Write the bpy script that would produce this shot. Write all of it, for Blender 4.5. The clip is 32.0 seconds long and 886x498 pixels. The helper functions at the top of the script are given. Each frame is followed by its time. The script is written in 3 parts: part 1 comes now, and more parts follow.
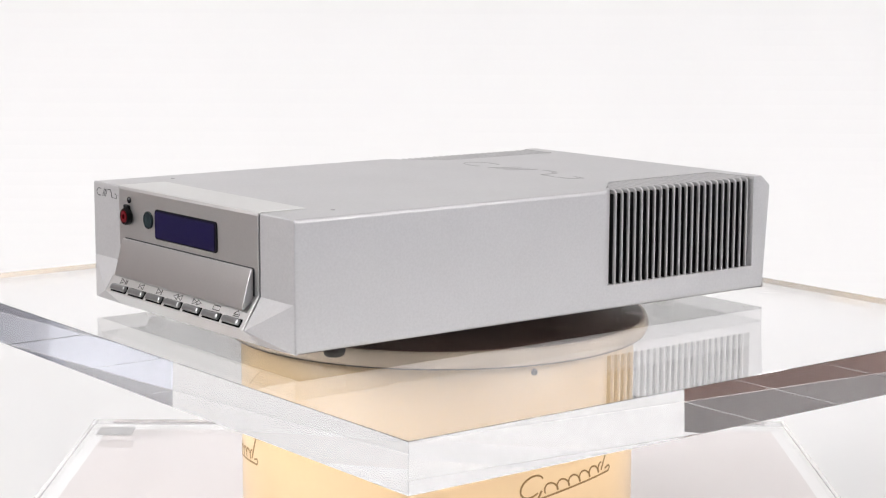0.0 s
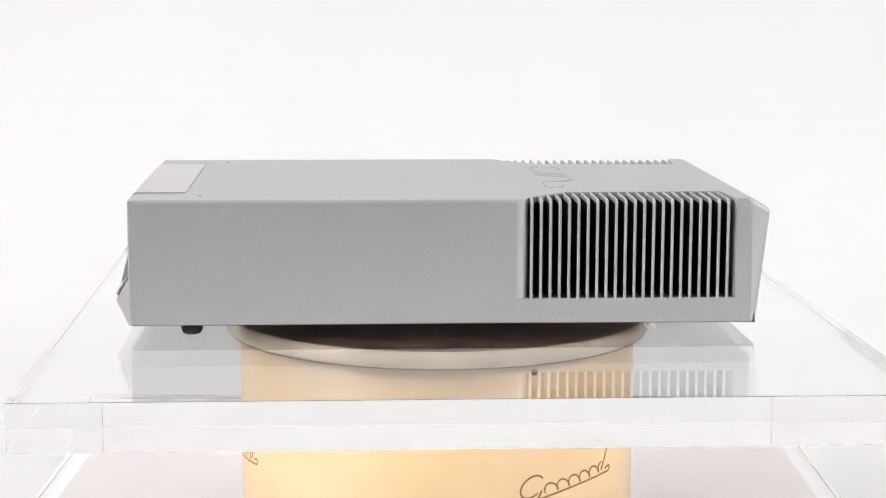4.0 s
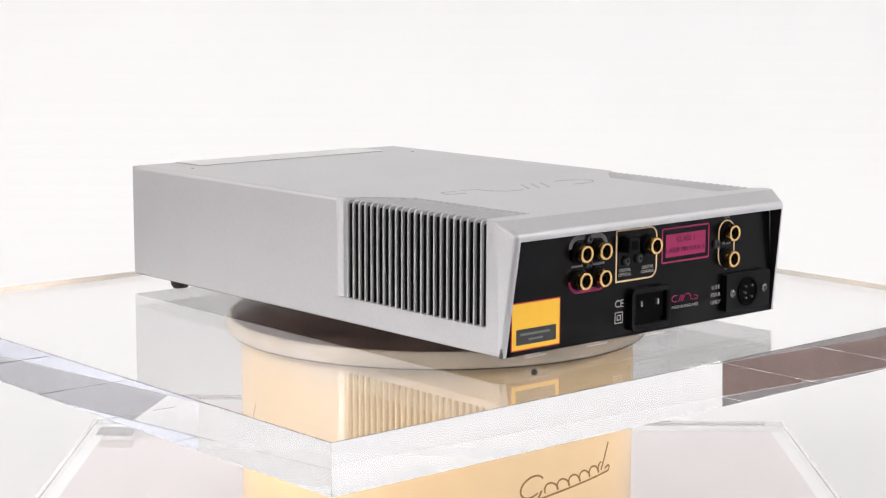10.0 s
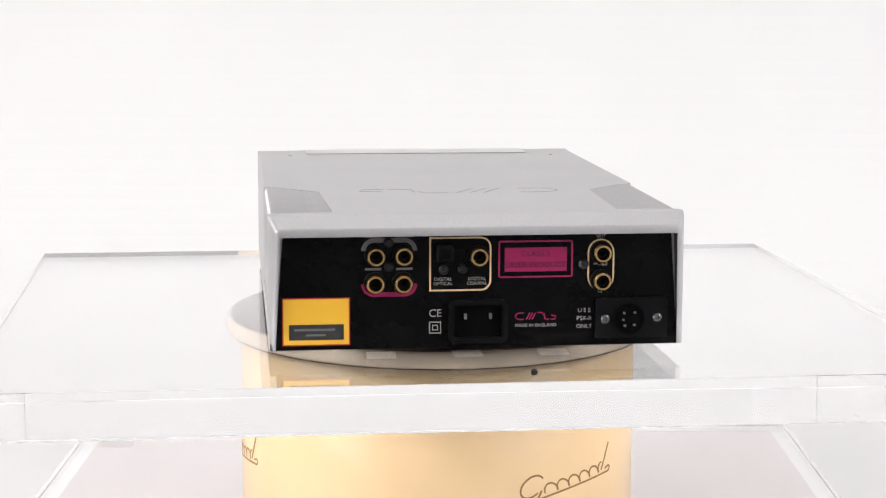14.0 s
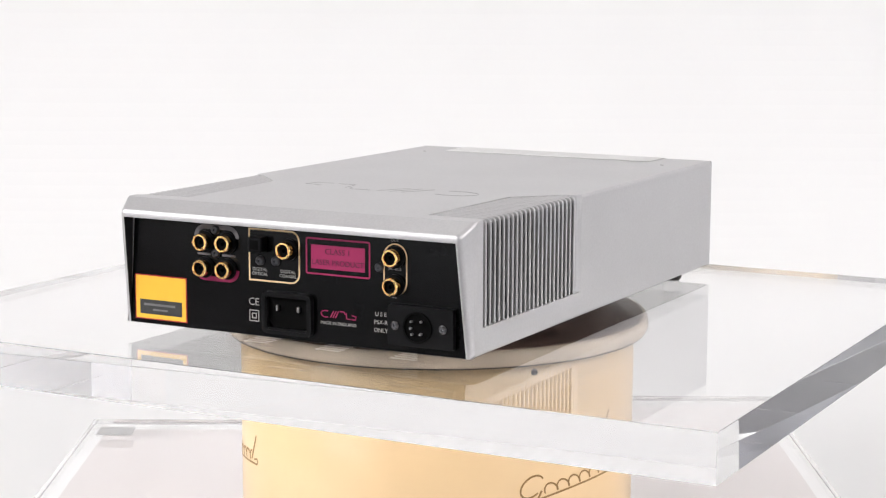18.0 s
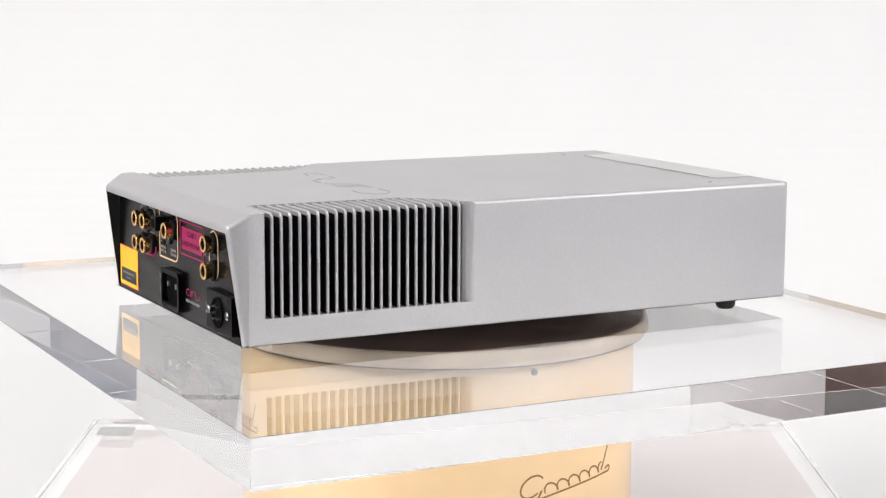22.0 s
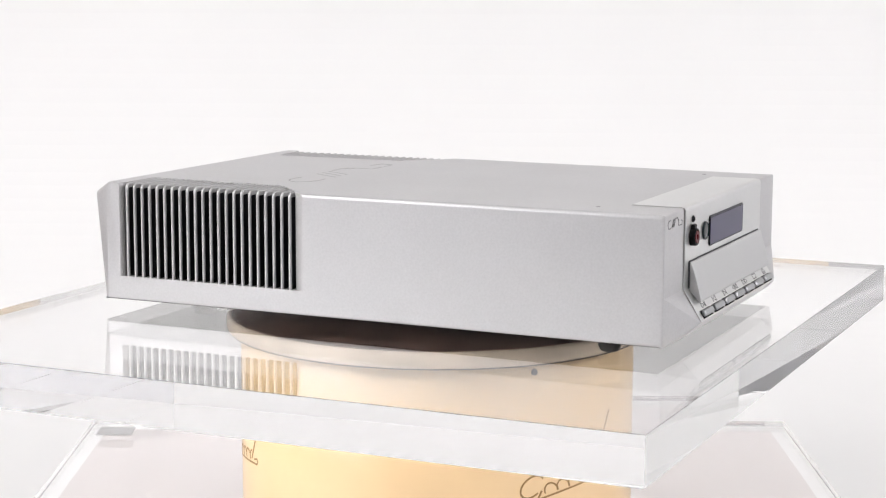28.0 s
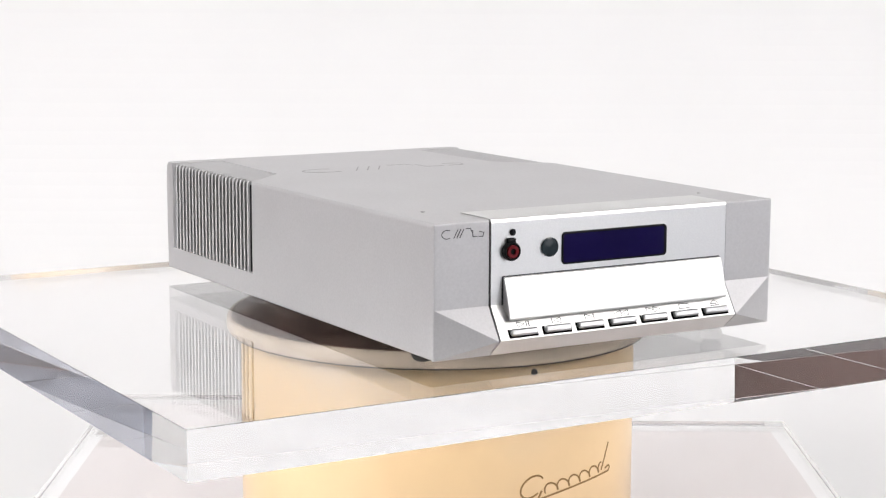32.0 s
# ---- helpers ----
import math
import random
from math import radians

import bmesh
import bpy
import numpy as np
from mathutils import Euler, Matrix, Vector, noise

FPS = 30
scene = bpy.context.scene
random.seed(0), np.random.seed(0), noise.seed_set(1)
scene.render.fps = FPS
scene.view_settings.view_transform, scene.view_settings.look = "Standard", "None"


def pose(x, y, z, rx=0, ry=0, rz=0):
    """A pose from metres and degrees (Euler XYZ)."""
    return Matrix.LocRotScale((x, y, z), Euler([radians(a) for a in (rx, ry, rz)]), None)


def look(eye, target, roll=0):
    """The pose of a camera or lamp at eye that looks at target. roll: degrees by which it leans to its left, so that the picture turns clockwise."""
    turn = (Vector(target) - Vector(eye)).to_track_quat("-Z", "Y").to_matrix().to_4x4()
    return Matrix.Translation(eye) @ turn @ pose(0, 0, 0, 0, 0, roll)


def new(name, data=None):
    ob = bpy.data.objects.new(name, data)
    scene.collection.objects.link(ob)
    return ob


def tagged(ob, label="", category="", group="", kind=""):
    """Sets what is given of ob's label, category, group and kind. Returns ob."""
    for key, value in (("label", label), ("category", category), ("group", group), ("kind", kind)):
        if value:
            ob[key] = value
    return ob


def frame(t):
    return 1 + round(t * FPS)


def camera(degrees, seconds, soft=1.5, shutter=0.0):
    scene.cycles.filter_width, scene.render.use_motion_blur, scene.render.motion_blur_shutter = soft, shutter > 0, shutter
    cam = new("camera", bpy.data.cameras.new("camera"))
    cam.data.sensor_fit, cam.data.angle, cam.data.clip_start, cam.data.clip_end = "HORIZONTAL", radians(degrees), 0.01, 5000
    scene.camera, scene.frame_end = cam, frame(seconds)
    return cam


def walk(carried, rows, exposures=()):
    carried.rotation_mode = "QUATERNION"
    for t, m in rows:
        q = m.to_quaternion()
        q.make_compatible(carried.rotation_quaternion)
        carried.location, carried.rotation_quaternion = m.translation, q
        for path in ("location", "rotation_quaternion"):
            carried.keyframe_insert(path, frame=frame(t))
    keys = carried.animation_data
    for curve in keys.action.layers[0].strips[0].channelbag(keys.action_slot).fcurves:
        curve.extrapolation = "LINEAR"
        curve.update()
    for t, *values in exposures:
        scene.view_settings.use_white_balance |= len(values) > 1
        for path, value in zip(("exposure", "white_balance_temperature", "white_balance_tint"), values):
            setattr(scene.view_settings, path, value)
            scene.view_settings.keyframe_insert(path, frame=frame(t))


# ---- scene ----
cam = camera(27.13, 32.0, soft=1.25)
EYE = Vector((0.0, -1.0985, 0.1989))
VIEW = look(EYE, EYE + Vector((0.00114, 0.98868, -0.15005)), 0.19)
walk(cam, [(0.0, VIEW), (32.0, VIEW)], exposures=[(0.0, -1.275), (32.0, -1.275)])

# turntable: start angle and speed in degrees, clockwise from above
START, SPEED = -52.30, -8.6576


def turned(t, dx=0.0, dy=-0.0017, dz=0.0):
    return pose(0, 0, dz, 0, 0, START + SPEED * t) @ pose(dx, dy, 0)


# ---- light: soft boxes round a white paper sweep, added low fill, added lamps washing the room walls ----
world = bpy.data.worlds.new("room_world")
scene.world = world
world.use_nodes = True
world.node_tree.nodes["Background"].inputs[0].default_value = (0.9, 0.95, 1.0, 1)
world.node_tree.nodes["Background"].inputs[1].default_value = 0.05


def soft_box(name, eye, target, sx, sy, watts, colour=(1.0, 0.98, 0.985)):
    lamp = bpy.data.lights.new(name, "AREA")
    lamp.shape, lamp.size, lamp.size_y = "RECTANGLE", sx, sy
    lamp.energy, lamp.color = watts, colour
    ob = new(name, lamp)
    ob.matrix_world = look(eye, target)
    return ob


soft_box("soft_box_west", (-1.43, -0.56, 0.80), (0, 0.10, 0.0), 0.85, 0.6, 58, (0.985, 0.975, 0.983))
soft_box("soft_box_east", (1.42, -0.88, 0.80), (0, 0.05, 0.0), 0.60, 0.6, 26, (1.0, 0.955, 0.925))
# two low fill lamps, added to lift the drum and the area under the slab
soft_box("added_low_fill", (1.18, -1.00, 0.02), (0.0, -0.12, -0.10), 0.7, 0.25, 2.6, (0.965, 0.97, 1.0))
soft_box("added_low_fill", (-1.20, -0.98, 0.02), (0.0, -0.12, -0.10), 0.7, 0.25, 5, (0.965, 0.97, 1.0))
soft_box("soft_box_top", (0, 0.25, 1.45), (0, 0.75, 0.0), 1.3, 0.8, 10, (1.0, 0.985, 0.975))
# unseen lamps added to brighten the walls that slab and back plate mirror
soft_box("added_wash_west", (-2.3, -0.6, 1.86), (-3.0, -0.6, 0.0), 3.0, 0.5, 36)
for y, watts in ((-0.9, 70), (-2.1, 26)):
    soft_box("added_wash_east", (2.5, y, 1.86), (3.3, y, -0.2), 1.0, 0.5, watts)
soft_box("added_wash_north", (2.2, 0.5, 1.86), (3.4, 0.5, 0.1), 1.8, 0.5, 150)
for side, watts in ((-2.5, 75), (2.5, 50)):
    soft_box("added_wash_south", (side, -2.6, 1.86), (1.12 * side, -3.4, 0.2), 1.2, 0.5, watts)

# ---- materials ----


def material(name, colour, rough=0.5, metal=0.0, noise_scale=0.0, vary=0.0, bump=0.0, bump_scale=800.0, spec=0.5,
             transmission=0.0, ior=1.45, coat=0.0, broad=0.0, broad_scale=20.0):
    m = bpy.data.materials.new(name)
    m.use_nodes = True
    nt = m.node_tree
    b = nt.nodes["Principled BSDF"]
    b.inputs["Base Color"].default_value = (*colour, 1)
    b.inputs["Roughness"].default_value = rough
    b.inputs["Metallic"].default_value = metal
    b.inputs["Specular IOR Level"].default_value = spec
    b.inputs["Transmission Weight"].default_value = transmission
    b.inputs["IOR"].default_value = ior
    b.inputs["Coat Weight"].default_value = coat
    co = nt.nodes.new("ShaderNodeTexCoord")
    if vary:
        big = nt.nodes.new("ShaderNodeTexNoise")
        big.inputs["Scale"].default_value = noise_scale
        big.inputs["Detail"].default_value = 6
        nt.links.new(co.outputs["Object"], big.inputs["Vector"])
        ramp = nt.nodes.new("ShaderNodeMapRange")
        ramp.inputs[1].default_value, ramp.inputs[2].default_value = 0.3, 0.7
        ramp.inputs[3].default_value, ramp.inputs[4].default_value = 1 - vary, 1 + vary
        nt.links.new(big.outputs["Fac"], ramp.inputs[0])
        mix = nt.nodes.new("ShaderNodeMix")
        mix.data_type, mix.blend_type = "RGBA", "MULTIPLY"
        mix.inputs[0].default_value = 1
        mix.inputs[6].default_value = (*colour, 1)
        nt.links.new(ramp.outputs[0], mix.inputs[7])
        last = mix
        if broad:
            wide = nt.nodes.new("ShaderNodeTexNoise")
            wide.inputs["Scale"].default_value = broad_scale
            wide.inputs["Detail"].default_value = 4
            nt.links.new(co.outputs["Object"], wide.inputs["Vector"])
            span = nt.nodes.new("ShaderNodeMapRange")
            span.inputs[1].default_value, span.inputs[2].default_value = 0.3, 0.7
            span.inputs[3].default_value, span.inputs[4].default_value = 1 - broad, 1 + broad
            nt.links.new(wide.outputs["Fac"], span.inputs[0])
            last = nt.nodes.new("ShaderNodeMix")
            last.data_type, last.blend_type = "RGBA", "MULTIPLY"
            last.inputs[0].default_value = 1
            nt.links.new(mix.outputs[2], last.inputs[6])
            nt.links.new(span.outputs[0], last.inputs[7])
        nt.links.new(last.outputs[2], b.inputs["Base Color"])
    if bump:
        fine = nt.nodes.new("ShaderNodeTexNoise")
        fine.inputs["Scale"].default_value = bump_scale
        fine.inputs["Detail"].default_value = 3
        nt.links.new(co.outputs["Object"], fine.inputs["Vector"])
        bp = nt.nodes.new("ShaderNodeBump")
        bp.inputs["Strength"].default_value = bump
        bp.inputs["Distance"].default_value = 0.0004
        nt.links.new(fine.outputs["Fac"], bp.inputs["Height"])
        nt.links.new(bp.outputs[0], b.inputs["Normal"])
    return m


SILVER = material("silver_textured_paint", (0.510, 0.506, 0.509), 0.45, 0.50, 800, 0.04, 0.08, 900, broad=0.025, broad_scale=16)
FASCIA = material("satin_aluminium", (0.70, 0.70, 0.69), 0.38, 1.0, 1500, 0.04, 0.06, 1800, broad=0.015, broad_scale=25)
FLAP = material("satin_flap_aluminium", (0.59, 0.59, 0.585), 0.36, 1.0, 1500, 0.03, 0.05, 1800, broad=0.015, broad_scale=25)
DARKCORE = material("matt_black_core", (0.008, 0.008, 0.009), 0.6, 0.0, 200, 0.2)
BLACK = material("black_screened_metal", (0.0035, 0.0035, 0.0038), 0.22, 0.0, 80, 0.15, 0.08, 1800, spec=0.16)
BLACKPL = material("black_plastic", (0.006, 0.006, 0.0065), 0.35, 0.0, 200, 0.2, 0.1, 2000, spec=0.12)
HOLE = material("dark_hole", (0.004, 0.004, 0.004), 0.8, spec=0.05)
RUBBER = material("black_rubber", (0.02, 0.018, 0.016), 0.7, 0.0, 300, 0.2)
GOLD = material("gold_plate", (1.0, 0.66, 0.27), 0.20, 1.0, 200, 0.04)
STEEL = material("dark_screw_steel", (0.07, 0.07, 0.075), 0.28, 0.9)
SCREW = material("screw_steel", (0.16, 0.16, 0.165), 0.26, 0.9)
PIN = material("bright_pin", (0.35, 0.35, 0.34), 0.32, 1.0)
GREYKEY = material("dark_chrome_button", (0.36, 0.365, 0.37), 0.30, 0.95, 200, 0.05)
DISPLAY = material("violet_display_glass", (0.004, 0.002, 0.030), 0.09, 0.0, 40, 0.1, spec=0.6)
DISPLAY.node_tree.nodes["Principled BSDF"].inputs["Specular Tint"].default_value = (0.33, 0.26, 1.0, 1)
BEZEL = material("gloss_black_bezel", (0.006, 0.006, 0.008), 0.25, 0.0, spec=0.2)
LENS = material("smoked_lens", (0.012, 0.021, 0.025), 0.12, 0.0, spec=0.4)
REDRING = material("red_plastic", (0.12, 0.005, 0.009), 0.3, spec=0.2)
ENGRAVE = material("grey_engraving", (0.06, 0.06, 0.063), 0.6)
ENGRAVETOP = material("shallow_engraving", (0.27, 0.265, 0.265), 0.5)
YELLOW = material("yellow_label", (0.94, 0.53, 0.04), 0.6, 0.0, 120, 0.02)
REDLINE = material("red_border", (0.45, 0.02, 0.02), 0.6)
LABELBLACK = material("label_black", (0.03, 0.03, 0.03), 0.5, 0.0, 200, 0.2)
LABELGREY = material("label_grey_print", (0.16, 0.16, 0.16), 0.6)
MAGENTA = material("magenta_print", (0.33, 0.007, 0.085), 0.55, 0.0, 200, 0.03)
DARKMAG = material("dark_magenta_print", (0.10, 0.004, 0.035), 0.55)
CREAMLINE = material("pale_gold_print", (0.80, 0.58, 0.33), 0.5)
GREYLINE = material("grey_print", (0.15, 0.14, 0.145), 0.6)
WHITELINE = material("white_print", (0.36, 0.35, 0.335), 0.6)
CREAM = material("cream_lacquer", (0.76, 0.55, 0.31), 0.34, 0.0, 25, 0.03, 0.05, 300, coat=0.3)
RIM = material("tan_rim_lacquer", (0.66, 0.55, 0.43), 0.10, 0.0, 40, 0.12, coat=0.5)
BROWNPRINT = material("brown_print", (0.27, 0.155, 0.05), 0.5)
MAT = material("dark_brown_mat", (0.11, 0.068, 0.054), 0.16, 0.0, 60, 0.8, 0.3, 260, spec=0.6)
PAPER = material("white_paper", (0.788, 0.788, 0.782), 0.85, 0.0, 3, 0.01)
WALLP = material("room_wall_paint", (0.62, 0.62, 0.62), 0.8, 0.0, 2, 0.05)
TABLEM = material("white_table_laminate", (0.8, 0.8, 0.8), 0.5, 0.0, 5, 0.03)
FLOORM = material("brown_floor", (0.36, 0.245, 0.20), 0.5, 0.0, 3, 0.2, 0.1, 60)
WALLW = material("brown_wall", (0.40, 0.27, 0.23), 0.7, 0.0, 2.2, 0.25)
WALLD = material("mid_grey_wall", (0.42, 0.42, 0.425), 0.7, 0.0, 2, 0.15)
WALLE = material("blue_grey_wall", (0.66, 0.68, 0.74), 0.7, 0.0, 1.6, 0.25)
WALLG = material("grey_wall", (0.42, 0.43, 0.47), 0.7, 0.0, 1.8, 0.35)
WALLS = material("slate_wall", (0.23, 0.235, 0.27), 0.7, 0.0, 1.8, 0.5)
REFLECTORM = material("pale_lavender_reflector", (0.80, 0.80, 0.87), 0.6, 0.0, 1.5, 0.15)
ACRYLIC = material("clear_acrylic", (1, 1, 1), 0.0, 0.0, transmission=1.0, ior=1.49)

scene.cycles.max_bounces, scene.cycles.transmission_bounces, scene.cycles.glossy_bounces = 20, 20, 8

# ---- mesh helpers ----
UNIT_Z = -0.004


def mesh_of(bm, name, mat):
    bmesh.ops.recalc_face_normals(bm, faces=bm.faces)
    me = bpy.data.meshes.new(name)
    bm.to_mesh(me)
    bm.free()
    for m in (mat if isinstance(mat, (list, tuple)) else [mat]):
        me.materials.append(m)
    return me


def part(name, bm, mat, parent, label="", at=None, smooth=False):
    ob = new(name, mesh_of(bm, name, mat))
    if smooth:
        for p in ob.data.polygons:
            p.use_smooth = True
    if parent:
        ob.parent = parent
    if at is not None:
        ob.matrix_basis = at
    if label:
        tagged(ob, label)
    return ob


def box(bm, x0, x1, y0, y1, z0, z1, bevel=0.0, seg=1):
    v = bmesh.ops.create_cube(bm, size=1)["verts"]
    for p in v:
        p.co = ((x0 + x1) / 2 + p.co.x * (x1 - x0), (y0 + y1) / 2 + p.co.y * (y1 - y0), (z0 + z1) / 2 + p.co.z * (z1 - z0))
    if bevel:
        es = list({e for p in v for e in p.link_edges})
        bmesh.ops.bevel(bm, geom=es, offset=bevel, segments=seg, affect="EDGES", profile=0.5)
    return bm


def prism(bm, pts, axis, a0, a1):
    """A polygon drawn in the plane across axis, drawn out from a0 to a1."""
    def put(p, a):
        return {"x": (a, p[0], p[1]), "y": (p[0], a, p[1]), "z": (p[0], p[1], a)}[axis]
    lo = [bm.verts.new(put(p, a0)) for p in pts]
    hi = [bm.verts.new(put(p, a1)) for p in pts]
    bm.faces.new(lo), bm.faces.new(hi)
    n = len(pts)
    for i in range(n):
        bm.faces.new((lo[i], lo[(i + 1) % n], hi[(i + 1) % n], hi[i]))
    return bm


def lathe(bm, profile, seg=32, closed=False):
    """profile: (radius, height) pairs turned round z."""
    rings = []
    for r, z in profile:
        if r < 1e-7:
            rings.append([bm.verts.new((0, 0, z))])
        else:
            rings.append([bm.verts.new((r * math.cos(2 * math.pi * i / seg), r * math.sin(2 * math.pi * i / seg), z)) for i in range(seg)])
    for a, b in zip(rings, rings[1:] + ([rings[0]] if closed else [])):
        for i in range(seg):
            j = (i + 1) % seg
            if len(a) == 1 and len(b) == 1:
                continue
            if len(a) == 1:
                bm.faces.new((a[0], b[i], b[j]))
            elif len(b) == 1:
                bm.faces.new((a[i], a[j], b[0]))
            else:
                bm.faces.new((a[i], a[j], b[j], b[i]))
    return bm


def round_rect(x0, x1, z0, z1, r, seg=5, corners=(1, 1, 1, 1)):
    """Outline, counter-clockwise from the lower left; corners: ll, lr, ur, ul rounded or not."""
    out = []
    for k, (cx, cz, a) in enumerate(((x0, z0, 180), (x1, z0, 270), (x1, z1, 0), (x0, z1, 90))):
        if not corners[k] or r <= 0:
            out.append((cx, cz))
            continue
        mx, mz = (cx + r if cx == x0 else cx - r), (cz + r if cz == z0 else cz - r)
        for i in range(seg + 1):
            t = radians(a + 90 * i / seg)
            out.append((mx + r * math.cos(t), mz + r * math.sin(t)))
    return out


def outline(bm, x0, x1, z0, z1, r, w, y0, y1, corners=(1, 1, 1, 1)):
    """A rounded rectangular line of width w, raised from y0 to y1."""
    a = round_rect(x0, x1, z0, z1, r, 5, corners)
    b = round_rect(x0 + w, x1 - w, z0 + w, z1 - w, max(r - w, 1e-5), 5, corners)
    n = len(a)
    va = [[bm.verts.new((p[0], y, p[1])) for p in a] for y in (y0, y1)]
    vb = [[bm.verts.new((p[0], y, p[1])) for p in b] for y in (y0, y1)]
    for i in range(n):
        j = (i + 1) % n
        bm.faces.new((va[0][i], va[0][j], va[1][j], va[1][i]))
        bm.faces.new((vb[0][i], vb[0][j], vb[1][j], vb[1][i]))
        bm.faces.new((va[1][i], va[1][j], vb[1][j], vb[1][i]))
        bm.faces.new((va[0][i], va[0][j], vb[0][j], vb[0][i]))
    return bm


def stroke(bm, pts, width, put, height):
    """A flat raised line along pts (u, v); put(u, v, h) gives the place in space."""
    n = len(pts)
    rows = []
    for i, p in enumerate(pts):
        a, b = pts[max(i - 1, 0)], pts[min(i + 1, n - 1)]
        du, dv = b[0] - a[0], b[1] - a[1]
        k = math.hypot(du, dv) or 1
        nu, nv = -dv / k * width / 2, du / k * width / 2
        rows.append([bm.verts.new(put(p[0] + s * nu, p[1] + s * nv, h)) for s, h in ((-1, 0), (-1, height), (1, height), (1, 0))])
    for a, b in zip(rows, rows[1:]):
        for k in range(4):
            bm.faces.new((a[k], a[(k + 1) % 4], b[(k + 1) % 4], b[k]))
    bm.faces.new(rows[0]), bm.faces.new(rows[-1][::-1])
    return bm


def bevelled(ob, width, seg=2, angle=30):
    m = ob.modifiers.new("bevel", "BEVEL")
    m.width, m.segments, m.limit_method, m.angle_limit = width, seg, "ANGLE", radians(angle)
    m.harden_normals = False
    return ob


def writing(name, text, size, at, mat, parent, label="", stretch=1.0):
    cu = bpy.data.curves.new(name, "FONT")
    cu.body, cu.size, cu.extrude, cu.align_x, cu.align_y = text, size, 0.00008, "CENTER", "CENTER"
    cu.resolution_u = 3
    tmp = new(name + "_curve", cu)
    bpy.context.view_layer.update()
    me = bpy.data.meshes.new_from_object(tmp)
    bpy.data.objects.remove(tmp)
    me.materials.clear()
    me.materials.append(mat)
    me.transform(Matrix.Diagonal((stretch, 1, 1, 1)))
    ob = new(name, me)
    ob.parent = parent
    ob.matrix_basis = at
    if label:
        tagged(ob, label)
    return ob


# ---- the room: floor, walls, ceiling, table with paper sweep ----
FLOOR_Z, TABLE_Z, ROOM = -0.915, -0.160, 3.4


def build_room():
    bm = bmesh.new()
    box(bm, -ROOM, ROOM, -ROOM, ROOM, FLOOR_Z - 0.1, FLOOR_Z)
    tagged(part("floor", bm, FLOORM, None), "plain brown floor of the room", "floor", kind="structure")
    for name, x0, x1, y0, y1, mat, label in (
            ("wall_north", -ROOM, ROOM, ROOM, ROOM + 0.1, WALLP, "plain pale painted room wall"),
            ("wall_south_1", -ROOM, -1.5, -ROOM - 0.1, -ROOM, TABLEM, "plain white painted room wall"),
            ("wall_south_2", -1.5, 1.5, -ROOM - 0.1, -ROOM, WALLD, "mid grey painted room wall"),
            ("wall_south_3", 1.5, ROOM, -ROOM - 0.1, -ROOM, TABLEM, "plain white painted room wall"),
            ("wall_east_1", ROOM, ROOM + 0.1, -0.35, ROOM, TABLEM, "plain white painted room wall"),
            ("wall_east_2", ROOM, ROOM + 0.1, -1.45, -0.35, WALLE, "blue-grey painted room wall"),
            ("wall_west_1", -ROOM - 0.1, -ROOM, -1.7, ROOM, WALLW, "warm brown room wall"),
            ("wall_east_3", ROOM, ROOM + 0.1, -ROOM, -1.45, WALLG, "grey painted room wall"),
            ("wall_west_2", -ROOM - 0.1, -ROOM, -ROOM, -1.7, WALLS, "dark slate grey painted room wall")):
        bm = bmesh.new()
        box(bm, x0, x1, y0, y1, FLOOR_Z, 1.9)
        tagged(part(name, bm, mat, None), label, "wall", kind="structure")
    # unseen white boards, added so downward reflections in the slab's edges come out pale
    bm = bmesh.new()
    box(bm, -ROOM, -ROOM + 0.015, -0.6, ROOM, FLOOR_Z, -0.30, 0.003)
    tagged(part("added_board_west", bm, TABLEM, None), "unseen white board added low on the brown wall for slab reflections", "dado", kind="structure")
    bm = bmesh.new()
    box(bm, ROOM - 0.015, ROOM, -1.40, -0.35, FLOOR_Z, -0.30, 0.003)
    tagged(part("added_board_east", bm, TABLEM, None), "unseen white board added low on the blue-grey wall for slab reflections", "dado", kind="structure")
    # unseen pale reflector, added to put a bright patch in the slab's right edge
    bm = bmesh.new()
    box(bm, -ROOM, -ROOM + 0.02, -1.22, -0.55, 0.30, 1.60, 0.003)
    tagged(part("reflector_west", bm, REFLECTORM, None), "unseen pale lavender reflector added on the brown wall", "panel", kind="structure")
    bm = bmesh.new()
    box(bm, -ROOM, ROOM, -ROOM, ROOM, 1.9, 2.0)
    tagged(part("ceiling", bm, WALLP, None), "plain pale painted ceiling", "ceiling", kind="structure")


def build_partition():
    bm = bmesh.new()
    box(bm, -1.85, 1.75, 1.07, 1.11, FLOOR_Z, 1.7)
    tagged(part("wall_partition", bm, TABLEM, None), "plain white partition behind the paper sweep", "wall", kind="structure")


